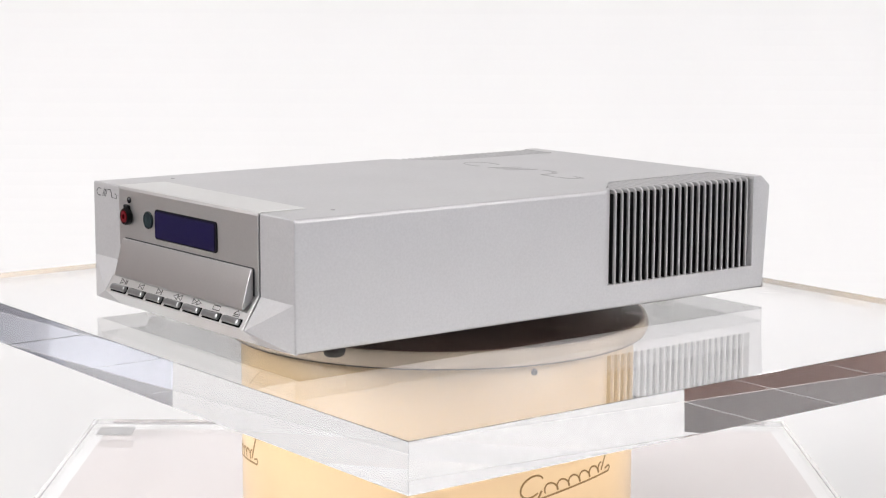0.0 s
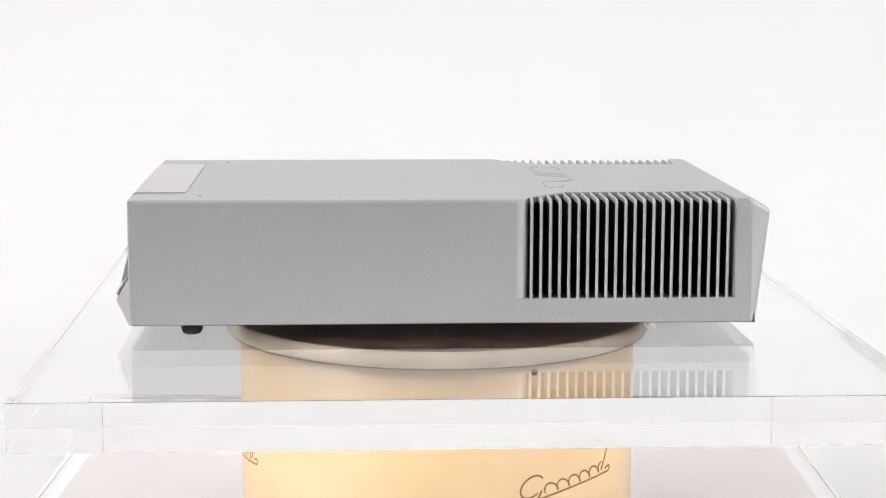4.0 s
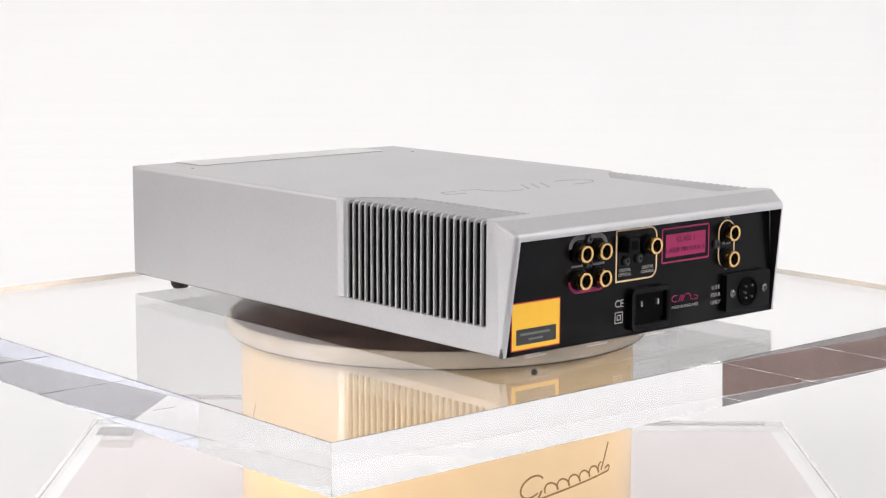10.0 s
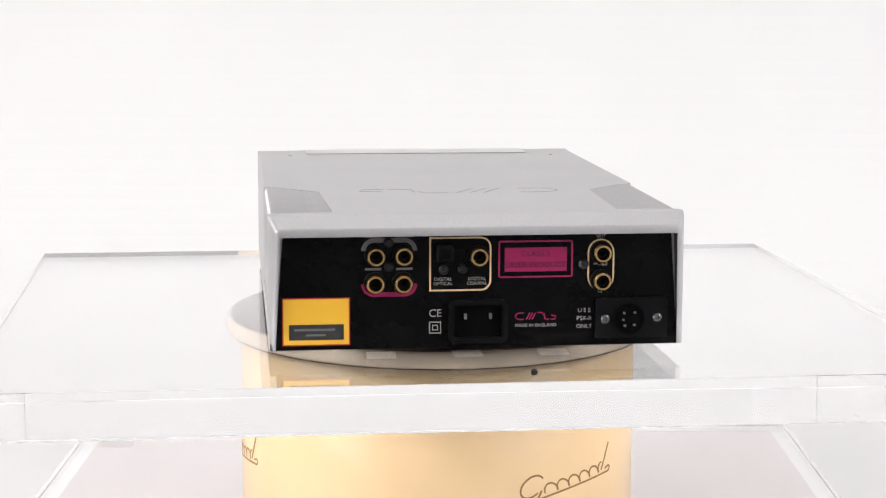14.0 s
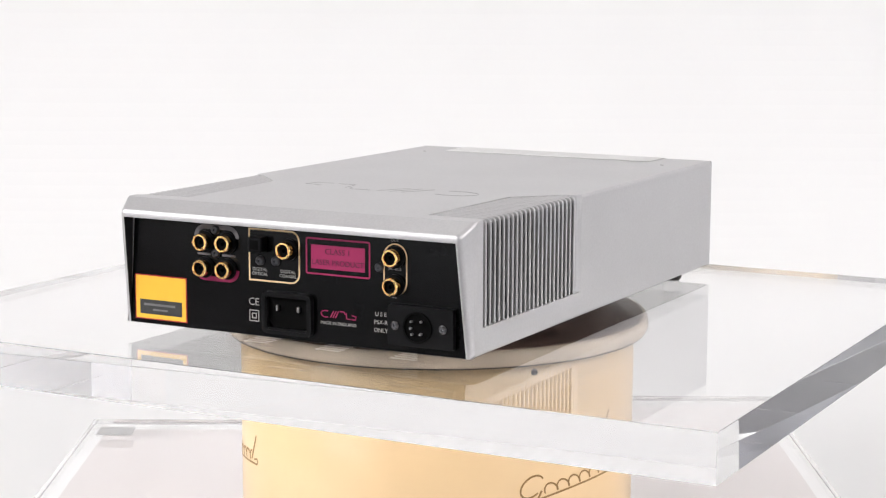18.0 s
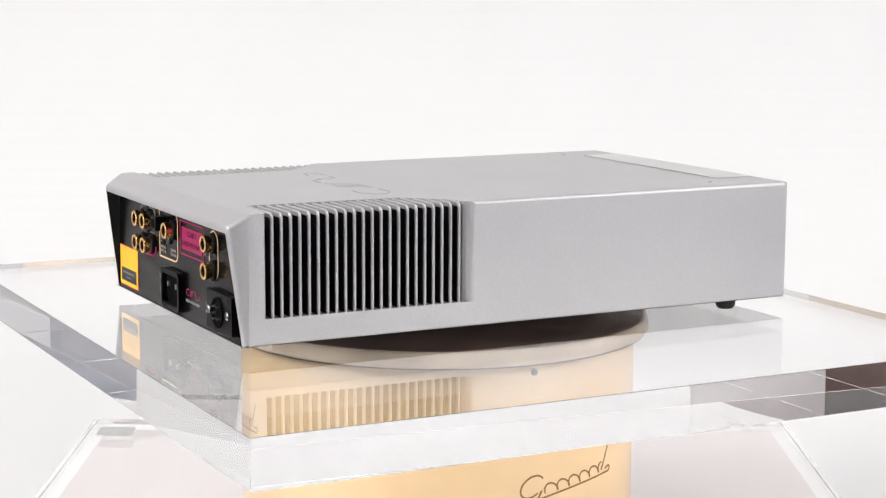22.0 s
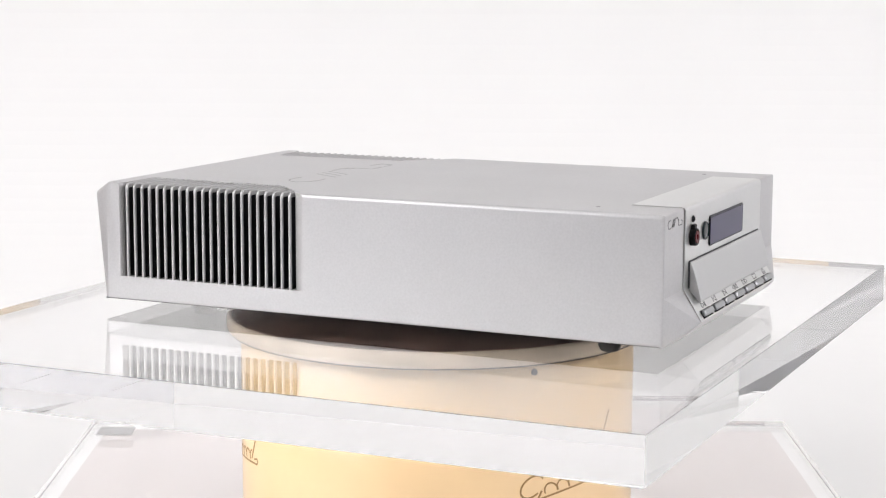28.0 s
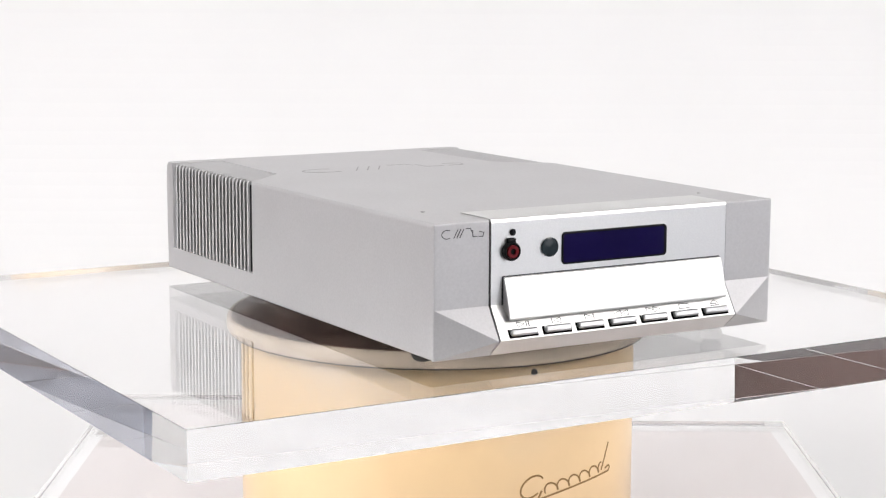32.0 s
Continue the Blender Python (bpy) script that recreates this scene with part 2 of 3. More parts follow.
def build_table():
    w = 0.545
    table = new("table")
    tagged(table, "white laminate table under a white paper sweep", "table")
    table.matrix_basis = pose(0, 0, FLOOR_Z)
    up = TABLE_Z - 0.004 - FLOOR_Z
    bm = bmesh.new()
    box(bm, -w, w, -0.50, 1.05, up - 0.03, up, 0.003)
    part("tabletop", bm, TABLEM, table)
    for x in (-w + 0.05, w - 0.05):
        for y in (-0.44, 0.99):
            bm = bmesh.new()
            box(bm, x - 0.025, x + 0.025, y - 0.025, y + 0.025, 0, up - 0.03, 0.003)
            part("leg", bm, TABLEM, table)
    # seamless paper: flat, then a wide curve, then upright
    y0, r = 0.52, 0.45
    prof = [(-0.48, TABLE_Z)]
    under = [(-0.48, TABLE_Z - 0.001)]
    for i in range(41):
        a = radians(90 * i / 40)
        prof.append((y0 + r * math.sin(a), TABLE_Z + r * (1 - math.cos(a))))
        under.append((y0 + (r + 0.001) * math.sin(a), TABLE_Z + r - (r + 0.001) * math.cos(a)))
    prof.append((y0 + r, 1.35))
    under.append((y0 + r + 0.001, 1.35))
    bm = bmesh.new()
    rows = [[bm.verts.new((x, p[0], p[1])) for x in (-w + 0.02, w - 0.02) for p in (a, b)] for a, b in zip(prof, under)]
    for a, b in zip(rows, rows[1:]):
        for i, j in ((0, 2), (2, 3), (3, 1), (1, 0)):
            bm.faces.new((a[i], a[j], b[j], b[i]))
    bm.faces.new([rows[0][i] for i in (0, 2, 3, 1)])
    bm.faces.new([rows[-1][i] for i in (0, 2, 3, 1)])
    sweep = part("backdrop", bm, PAPER, None)
    tagged(sweep, "seamless white paper sweep curving up behind the table", "backdrop", kind="structure")


build_room()
build_partition()
build_table()
# unseen floor coverings, added to set the tones the slab's edges pick up
bm = bmesh.new()
box(bm, 0.85, 3.35, -3.35, -0.3, FLOOR_Z, FLOOR_Z + 0.012, 0.004)
tagged(part("rug", bm, material("blue_grey_floor_sheet", (0.42, 0.44, 0.50), 0.9, 0, 5, 0.3, 0.5, 200), None), "unseen blue-grey sheet added on the brown floor for slab reflections", "rug")
bm = bmesh.new()
box(bm, -3.35, 0.80, -3.35, -1.7, FLOOR_Z, FLOOR_Z + 0.012, 0.004)
dark_sheet = material("slate_floor_sheet", (0.20, 0.20, 0.23), 0.9, 0, 5, 0.4, 0.5, 200)
pale_sheet = material("pale_grey_floor_sheet", (0.72, 0.74, 0.78), 0.9, 0, 5, 0.12, 0.5, 200)
tagged(part("rug", bm, dark_sheet, None), "unseen slate grey sheet added on the brown floor for slab reflections", "rug")
bm = bmesh.new()
box(bm, 0.85, 3.35, -0.25, 3.35, FLOOR_Z, FLOOR_Z + 0.012, 0.004)
tagged(part("rug", bm, pale_sheet, None), "unseen pale grey sheet added beside the white wall for slab reflections", "rug")


# unseen white surface at table height, added to whiten reflections in the slab
def build_reflector_table():
    table = new("reflector_table")
    tagged(table, "unseen white reflector table added beside the sweep", "table")
    table.matrix_basis = pose(0, 0, FLOOR_Z)
    up = TABLE_Z - FLOOR_Z
    bm = bmesh.new()
    box(bm, 0.552, 0.98, 0.11, 0.97, up - 0.03, up, 0.003)
    part("tabletop", bm, TABLEM, table)
    for x in (0.60, 0.94):
        for y in (0.15, 0.93):
            bm = bmesh.new()
            box(bm, x - 0.02, x + 0.02, y - 0.02, y + 0.02, 0, up - 0.03, 0.003)
            part("leg", bm, TABLEM, table)


build_reflector_table()

# ---- the display stand: base plate, cream drum, platter ----


def build_stand():
    bm = bmesh.new()
    box(bm, -0.262, 0.260, -0.25, 0.257, -0.158, -0.138, 0.0003)
    base = part("acrylic_base_plate", bm, ACRYLIC, None)
    base.visible_shadow = False
    tagged(base, "thick clear acrylic base plate lying on white paper", "base plate")
    bm = bmesh.new()
    box(bm, -0.250, 0.248, -0.238, 0.245, -0.1598, -0.1585)
    tagged(part("backing_sheet", bm, material("pink_grey_film", (0.60, 0.545, 0.535), 0.6, 0, 12, 0.02), None), "pale pinkish grey sheet under the clear base plate", "sheet")
    stand = new("display_stand")
    stand.matrix_basis = pose(-0.002, 0, -0.1379) @ pose(0, 0, -0.0008)
    tagged(stand, "cream lacquered round motor drum with dark platter", "display stand")
    bm = bmesh.new()
    lathe(bm, [(0, 0), (0.1180, 0), (0.1190, 0.001), (0.1190, 0.1030), (0.1182, 0.1038), (0, 0.1038)], 96)
    drum = part("drum", bm, CREAM, stand, "cream lacquered drum", smooth=False)
    for p in drum.data.polygons:
        p.use_smooth = len(p.vertices) == 4
    bm = bmesh.new()
    lathe(bm, [(0.100, 0.1047), (0.1268, 0.1047), (0.1278, 0.1058), (0.1282, 0.1085), (0.1275, 0.1120), (0.1258, 0.1138), (0.1248, 0.1130), (0.100, 0.1130)], 96)
    part("rim", bm, RIM, stand, "rounded glossy tan platter rim", smooth=True)
    bm = bmesh.new()
    lathe(bm, [(0, 0.1039), (0.1262, 0.1039), (0.1262, 0.1046), (0, 0.1046)], 96)
    part("joint", bm, DARKCORE, stand, "thin dark joint under the rim")
    bm = bmesh.new()
    lathe(bm, [(0, 0.1132), (0.1244, 0.1132), (0.1244, 0.1139), (0.1238, 0.1141), (0, 0.1141)], 96)
    part("mat", bm, MAT, stand, "worn dark brown platter mat")
    # small bolt on the drum's side
    bm = bmesh.new()
    lathe(bm, [(0, 0.0008), (0.0009, 0.0008), (0.0012, 0.0013), (0.0017, 0.0011), (0.0019, 0.0), (0, 0)], 16)
    a = radians(-63.2)
    part("bolt", bm, STEEL, stand, "small steel bolt head", pose(0.119 * math.cos(a), 0.119 * math.sin(a), 0.0988, 90, 0, math.degrees(a) + 90))
    # brown script-like mark, drawn as plain flowing lines
    def on_drum(u, v, h):
        q = u / 0.119 - math.pi / 2
        return ((0.1191 + h) * math.cos(q), (0.1191 + h) * math.sin(q), v)
    deg = 0.119 * math.pi / 180
    for turn in (0, -118.5, 121):
        bm = bmesh.new()
        def at(d, v):
            return ((turn + d) * deg, v)
        bow = [at(26.6 + 3.3 * math.cos(radians(q)) + 1.2 * math.sin(radians(q)), 0.0530 + 0.0062 * math.sin(radians(q))) for q in range(40, 330, 10)]
        stroke(bm, bow, 0.0011, on_drum, 0.0001)
        loops = []
        for i in range(101):
            k = i / 100
            ph = 2 * math.pi * 5.5 * k
            loops.append(at(30.5 + 22.5 * k - 0.9 * math.sin(ph) + 0.35 * math.cos(ph), 0.0508 + 0.0050 * k - 0.0026 * math.cos(ph)))
        stroke(bm, loops, 0.0010, on_drum, 0.0001)
        stroke(bm, [at(52.6 + 3.6 * k, 0.0535 + 0.0150 * k) for k in (0, 0.25, 0.5, 0.75, 1)], 0.0012, on_drum, 0.0001)
        stroke(bm, [at(29.6 - 1.5 * k, 0.0500 - 0.0060 * k) for k in (0, 0.5, 1)], 0.0012, on_drum, 0.0001)
        under = [at(26.5 + 30 * k, 0.0445 + 0.0070 * k + 0.0012 * math.sin(3.1 * k)) for k in [j / 30 for j in range(31)]]
        under += [at(57.2, 0.0535), at(56.6, 0.0548), at(54.5, 0.0538)]
        stroke(bm, under, 0.0011, on_drum, 0.0001)
        part("mark", bm, BROWNPRINT, stand, "brown flowing printed mark")
    # grey pad under the base plate
    bm = bmesh.new()
    box(bm, -0.252, -0.226, 0.208, 0.230, -0.1379, -0.1372, 0.0003)
    tagged(part("rubber_pad", bm, material("grey_rubber", (0.48, 0.48, 0.48), 0.6, 0, 100, 0.1), None), "small grey rubber pad on the clear base plate", "pad")


build_stand()

# the turning slab
bm = bmesh.new()
box(bm, -0.257, 0.2575, -0.2145, 0.2260, -0.0243, 0.0, 0.00018)
SLAB = part("acrylic_slab", bm, ACRYLIC, None)
SLAB.visible_shadow = False
tagged(SLAB, "thick clear acrylic rectangular slab turning on the drum", "acrylic slab")

# ---- the disc player ----
PLAYER = new("disc_player")
tagged(PLAYER, "silver grey metal half-width disc player with finned sides", "disc player")


def upart(name, bm, mat, label="", parent=None, at=None, smooth=False):
    """A part of the player; heights as drawn are above a line 4 mm over the slab."""
    if at is None:
        bmesh.ops.translate(bm, verts=bm.verts, vec=(0, 0, UNIT_Z))
    else:
        at = pose(0, 0, UNIT_Z) @ at
    return part(name, bm, mat, parent or PLAYER, label, at, smooth)


W, TOP, BOT, FRONT = 0.1078, 0.0797, 0.0105, -0.1722
VENT_Z = 0.0247
NOTCH = [(W, 0.0366), (0.1071, 0.0393), (0.1062, 0.0413), (0.1048, 0.0429), (0.1030, 0.0440), (0.0990, 0.0449), (0.0770, 0.0675), (0.0742, 0.1520),
         (0.0742, 0.1560), (0.1048, 0.1577), (W, 0.1592)]
RISE = (TOP - BOT)


def build_case():
    """The painted case: a prism with a finned notch in each long side and a flared, recessed back."""
    bm = bmesh.new()
    zs = (BOT, VENT_Z, 0.0733, TOP)

    def back(z):
        k = (z - BOT) / (0.0733 - BOT)
        return 0.1710 + 0.0074 * k, 0.10656 - 0.00246 * k     # lip y, lip x

    def start(z):
        k = (z - BOT) / RISE
        return 0.1680 - 0.0004 * k

    def ring(z, notched):
        """Outline from the front left corner round by the right side to the back, at one height."""
        side = [(W, FRONT)]
        side += [p for p in NOTCH] if notched else [NOTCH[0], NOTCH[-1]]
        side += [(W, max(start(z), 0.1600))]
        return side + [(-x, y) for x, y in reversed(side)]

    def verts(z, notched):
        return [bm.verts.new((x, y, z)) for x, y in ring(z, notched)]

    low0, low1 = verts(zs[0], False), verts(zs[1], False)
    n = len(low0)
    for i in range(n - 1):
        if i == n // 2 - 1:
            continue
        bm.faces.new((low0[i], low0[i + 1], low1[i + 1], low1[i]))
    bm.faces.new((low0[n - 1], low0[0], low1[0], low1[n - 1]))
    # upper part shares the corners of the lower one at the ledge
    shared = {(round(v.co.x, 5), round(v.co.y, 5)): v for v in low1}
    mid = []
    for x, y in ring(zs[1], True):
        key = (round(x, 5), round(y, 5))
        mid.append(shared.get(key) or bm.verts.new((x, y, zs[1])))
    top = verts(zs[3], True)
    m = len(mid)
    k = m // 2 - 1
    # inside the notch silver reaches a few millimetres down, near black below
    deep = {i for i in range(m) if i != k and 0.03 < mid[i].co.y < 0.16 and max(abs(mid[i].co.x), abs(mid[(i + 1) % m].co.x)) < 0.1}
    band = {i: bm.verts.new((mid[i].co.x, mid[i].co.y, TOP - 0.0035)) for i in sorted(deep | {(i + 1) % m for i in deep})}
    for i in range(m):
        j = (i + 1) % m
        if i == k:
            continue
        if i in deep:
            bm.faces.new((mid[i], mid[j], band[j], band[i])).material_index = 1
            bm.faces.new((band[i], band[j], top[j], top[i]))
            continue
        bm.faces.new([mid[i], mid[j]] + ([band[j]] if j in band else []) + [top[j], top[i]] + ([band[i]] if i in band else []))
    bm.faces.new(top)
    # ledges under the fins
    nn = len(NOTCH)
    bm.faces.new(mid[1:1 + nn])
    bm.faces.new(mid[m - 1 - nn:m - 1])
    # flared back: from the outline to the lip, over the lip, and in to the plate
    out_l = [low0[n // 2], low1[n // 2], top[m // 2]]
    out_r = [low0[n // 2 - 1], low1[n // 2 - 1], top[m // 2 - 1]]

    def lip(z, inset, depth):
        y, x = back(z)
        return [bm.verts.new((s * (x - inset), y - depth, z - (0 if z < 0.05 else inset * 1.6))) for s in (1, -1)]

    rows = []
    for z in (zs[0], zs[2]):
        rows.append((lip(z, 0, 0), lip(z, 0.0022, 0.0003)))
    def deep(z):
        x = back(z)[1]
        return [bm.verts.new((s * (x - 0.0022), 0.1700, z - (0 if z < 0.05 else 0.0035))) for s in (1, -1)]
    plate = [deep(z) for z in (zs[0], zs[2])]
    for side, outer in ((0, out_r), (1, out_l)):
        bm.faces.new((outer[0], outer[1], outer[2], rows[1][0][side], rows[0][0][side]))
        bm.faces.new((rows[0][0][side], rows[1][0][side], rows[1][1][side], rows[0][1][side]))
        bm.faces.new((rows[0][1][side], rows[1][1][side], plate[1][side], plate[0][side])).material_index = 1
    a = 1
    bm.faces.new((out_r[2], out_l[2], rows[a][0][1], rows[a][0][0]))
    bm.faces.new((rows[a][0][0], rows[a][0][1], rows[a][1][1], rows[a][1][0]))
    bm.faces.new((rows[a][1][0], rows[a][1][1], plate[a][1], plate[a][0])).material_index = 1
    f = bm.faces.new([plate[0][0], plate[1][0], plate[1][1], plate[0][1]])
    bot = low0[:n // 2] + [rows[0][0][0], rows[0][1][0], plate[0][0], plate[0][1], rows[0][1][1], rows[0][0][1]] + low0[n // 2:]
    bm.faces.new(bot).material_index = 1
    # round the long outer edges
    bmesh.ops.recalc_face_normals(bm, faces=bm.faces)
    bm.normal_update()
    weight = bm.edges.layers.float.new("bevel_weight_edge")
    for e in bm.edges:
        a, b = e.verts[0].co, e.verts[1].co
        under = max(a.z, b.z) < BOT + 1e-5 and min(abs(a.x), abs(b.x)) > 0.1065 and abs(a.x - b.x) < 0.001 and min(a.y, b.y) < 0.1685
        if len(e.link_faces) != 2 or (e.calc_length() < 0.010 and not under) or abs(e.calc_face_angle()) < 0.6:
            continue
        if abs(a.z - VENT_Z) < 1e-5 and abs(b.z - VENT_Z) < 1e-5:
            continue
        if max(a.y, b.y) < FRONT + 1e-4 or (abs(a.z - b.z) > 0.01 and 0.03 < a.y < 0.1605):
            continue
        outer = min(abs(a.x), abs(b.x)) > 0.1035 and min(a.y, b.y) < 0.1688 + 0.02 and not any(f.material_index for f in e.link_faces)
        brow = min(a.y, b.y) > 0.150 and min(a.z, b.z) > 0.0725 and abs(a.x - b.x) > 0.1
        if abs(abs(a.x) - 0.1048) < 1e-5:
            continue
        if outer or brow or under:
            e[weight] = 1.0 if brow and min(a.y, b.y) < 0.172 else 0.55 if under or brow else 0.75
    ob = upart("case", bm, [SILVER, DARKCORE], "silver grey textured metal case")
    m = ob.modifiers.new("bevel", "BEVEL")
    m.width, m.segments, m.limit_method, m.use_clamp_overlap = 0.0034, 6, "WEIGHT", False
    bpy.context.view_layer.update()
    me = bpy.data.meshes.new_from_object(ob.evaluated_get(bpy.context.evaluated_depsgraph_get()))
    ob.modifiers.clear()
    ob.data = me
    for p in me.polygons:
        p.use_smooth = True
    me.set_sharp_from_angle(angle=radians(16))
    ob.modifiers.new("flat_faces", "WEIGHTED_NORMAL").keep_sharp = True
    return ob


build_case()


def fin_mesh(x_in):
    """A thin plate with a rounded outer corner; silver on its edges and the outer strip of its flanks, near black on
    the rest.
    """
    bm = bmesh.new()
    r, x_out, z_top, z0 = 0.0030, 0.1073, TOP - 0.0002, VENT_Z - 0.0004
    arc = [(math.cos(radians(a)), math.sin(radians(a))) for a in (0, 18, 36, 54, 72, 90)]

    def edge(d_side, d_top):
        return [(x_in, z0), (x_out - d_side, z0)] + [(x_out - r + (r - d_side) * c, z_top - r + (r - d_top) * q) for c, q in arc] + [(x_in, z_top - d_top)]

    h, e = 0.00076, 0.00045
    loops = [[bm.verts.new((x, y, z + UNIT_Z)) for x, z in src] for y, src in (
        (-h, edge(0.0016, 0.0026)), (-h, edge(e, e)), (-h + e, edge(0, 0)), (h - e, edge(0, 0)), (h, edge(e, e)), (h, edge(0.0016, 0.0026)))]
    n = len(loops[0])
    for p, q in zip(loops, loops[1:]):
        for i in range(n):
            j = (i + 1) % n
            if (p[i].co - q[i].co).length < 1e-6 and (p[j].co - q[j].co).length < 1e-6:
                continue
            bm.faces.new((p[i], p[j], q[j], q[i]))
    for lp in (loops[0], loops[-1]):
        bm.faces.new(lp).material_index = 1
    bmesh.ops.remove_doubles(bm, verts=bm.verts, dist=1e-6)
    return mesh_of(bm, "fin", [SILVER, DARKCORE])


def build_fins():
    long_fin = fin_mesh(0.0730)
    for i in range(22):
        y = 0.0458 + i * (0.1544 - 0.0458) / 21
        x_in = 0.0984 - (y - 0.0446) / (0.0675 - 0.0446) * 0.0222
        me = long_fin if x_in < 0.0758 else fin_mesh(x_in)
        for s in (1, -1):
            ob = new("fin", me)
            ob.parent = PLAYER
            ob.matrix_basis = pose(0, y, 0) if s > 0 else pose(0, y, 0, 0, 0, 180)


build_fins()

# ---- front ----
FX0, FX1 = -0.0748, 0.0752


def build_front():
    CB = FRONT + 0.0008
    before = set(PLAYER.children)
    for s in (1, -1):
        xi, xo = (0.0760, W) if s > 0 else (-0.0756, -W)
        bm = bmesh.new()
        v = {}
        for k, p in dict(tli=(xi, -0.1730, TOP - 0.00005), tlo=(xo, -0.1730, TOP - 0.00005), mi=(xi, -0.1730, 0.0362), mo=(xo, -0.1730, 0.0362),
                         li=(xi, -0.1836, 0.0196), bi=(xi, -0.1736, 0.0107), bo=(xo, -0.1728, 0.0107),
                         rti=(xi, CB, TOP - 0.00005), rto=(xo, CB, TOP - 0.00005), rbi=(xi, CB, 0.0107), rbo=(xo, CB, 0.0107)).items():
            v[k] = bm.verts.new(p)
        for f in (("tli", "tlo", "mo", "mi"), ("mi", "mo", "li"), ("mo", "bo", "li"), ("li", "bo", "bi"),
                  ("rti", "rto", "rbo", "rbi"), ("tli", "rti", "rbi", "bi", "li", "mi"), ("tlo", "rto", "rbo", "bo", "mo"),
                  ("tli", "tlo", "rto", "rti"), ("bi", "bo", "rbo", "rbi")):
            bm.faces.new([v[k] for k in f])
        rim = [bm.edges.get((v[a], v[b])) for a, b in (("tlo", "mo"), ("mo", "bo"), ("tli", "tlo"), ("tlo", "rto"))]
        bmesh.ops.recalc_face_normals(bm, faces=bm.faces)
        bmesh.ops.bevel(bm, geom=rim, offset=0.0009, segments=4, affect="EDGES", profile=0.5, clamp_overlap=True)
        upart("cheek", bm, SILVER, "faceted silver front cheek")
    for x in (-0.0752, 0.0756):
        bm = bmesh.new()
        box(bm, x - 0.0004, x + 0.0004, -0.1728, -0.1724, 0.0112, TOP - 0.001)
        upart("seam", bm, ENGRAVE, "thin dark seam beside the fascia")
    bm = bmesh.new()
    prism(bm, [(-0.1440, 0.0802), (-0.1715, 0.0802), (-0.1732, 0.0797), (-0.1738, 0.0782), (-0.1738, 0.0362), (-0.1838, 0.0197), (-0.1738, 0.0107),
               (-0.1718, 0.0107), (-0.1718, 0.0778), (-0.1718, 0.0799), (-0.1440, 0.0799)], "x", FX0, FX1)
    bevelled(upart("fascia", bm, FASCIA, "pale satin aluminium fascia wrapping onto the top"), 0.0004, 2, 30)
    # tray flap with a bulging face
    bm = bmesh.new()
    prism(bm, [(-0.1744, 0.0504), (-0.1755, 0.0500), (-0.1769, 0.0460), (-0.1785, 0.0408), (-0.1800, 0.0352), (-0.1813, 0.0297), (-0.1808, 0.0288), (-0.1745, 0.0345)],
          "x", -0.0680, 0.0712)
    flap = upart("tray_flap", bm, FLAP, "bulging pale aluminium tray flap", smooth=True)
    bevelled(flap, 0.0011, 4, 30)
    flap.modifiers.new("flat_faces", "WEIGHTED_NORMAL")
    bm = bmesh.new()
    prism(bm, round_rect(-0.0684, 0.0716, 0.0350, 0.0508, 0.0010), "y", -0.17400, -0.1735)
    upart("gap", bm, ENGRAVE, "dark gap round the flap")
    # display
    bm = bmesh.new()
    prism(bm, round_rect(-0.0322, 0.0350, 0.0538, 0.0707, 0.0022), "y", -0.1745, -0.1730)
    disp = upart("display", bm, BEZEL, "dark violet display window in a black bezel")
    bevelled(disp, 0.00035, 2, 40)
    bm = bmesh.new()
    prism(bm, round_rect(-0.0313, 0.0328, 0.0549, 0.0695, 0.0010), "y", -0.1747, -0.1744)
    upart("glass", bm, DISPLAY, "dark violet glass", disp)
    # lens, socket, lamp
    bm = bmesh.new()
    lathe(bm, [(0.0050, 0), (0.0050, 0.0010), (0.0044, 0.0012), (0.0042, 0.0009), (0, 0.0011)], 32)
    upart("sensor_lens", bm, [LENS], "round smoked sensor lens", at=pose(-0.0397, -0.1738, 0.0636, 90, 0, 0))
    bm = bmesh.new()
    lathe(bm, [(0.0049, 0), (0.0049, 0.0024), (0.0045, 0.0032), (0.0040, 0.0032), (0.0036, 0.0022), (0, 0.0022)], 28)
    sock = upart("headphone_socket", bm, BLACKPL, "black headphone socket with a red ring", at=pose(-0.0636, -0.1738, 0.0633, 90, 0, 0))
    bm = bmesh.new()
    box(bm, -0.0024, 0.0024, 0.0030, 0.0068, 0.0, 0.0024, 0.0008, 2)
    part("tab", bm, BLACKPL, sock)
    bm = bmesh.new()
    lathe(bm, [(0.0033, 0.0018), (0.0033, 0.0034), (0.0016, 0.0034), (0.0015, 0.0018)], 24)
    part("ring", bm, REDRING, sock, "red ring")
    bm = bmesh.new()
    lathe(bm, [(0.0018, 0.0), (0.0018, 0.0006), (0.0009, 0.0012), (0, 0.0013)], 16)
    upart("indicator_lamp", bm, BEZEL, "small dark indicator lamp", at=pose(-0.0622, -0.1738, 0.0727, 90, 0, 0))
    # seven keys on the sloping lip, each below a small pointed mark
    lean = math.degrees(math.atan2(0.0100, 0.0165))
    for i in range(7):
        x = -0.0604 + i * 0.0205
        bm = bmesh.new()
        box(bm, -0.0082, 0.0082, -0.0018, 0.0018, 0.0, 0.0024, 0.0011, 3)
        at = pose(x, -0.1820, 0.0226, 90 - lean, 0, 0)
        key = upart("key", bm, GREYKEY, "dark chrome key", at=at)
        bm = bmesh.new()
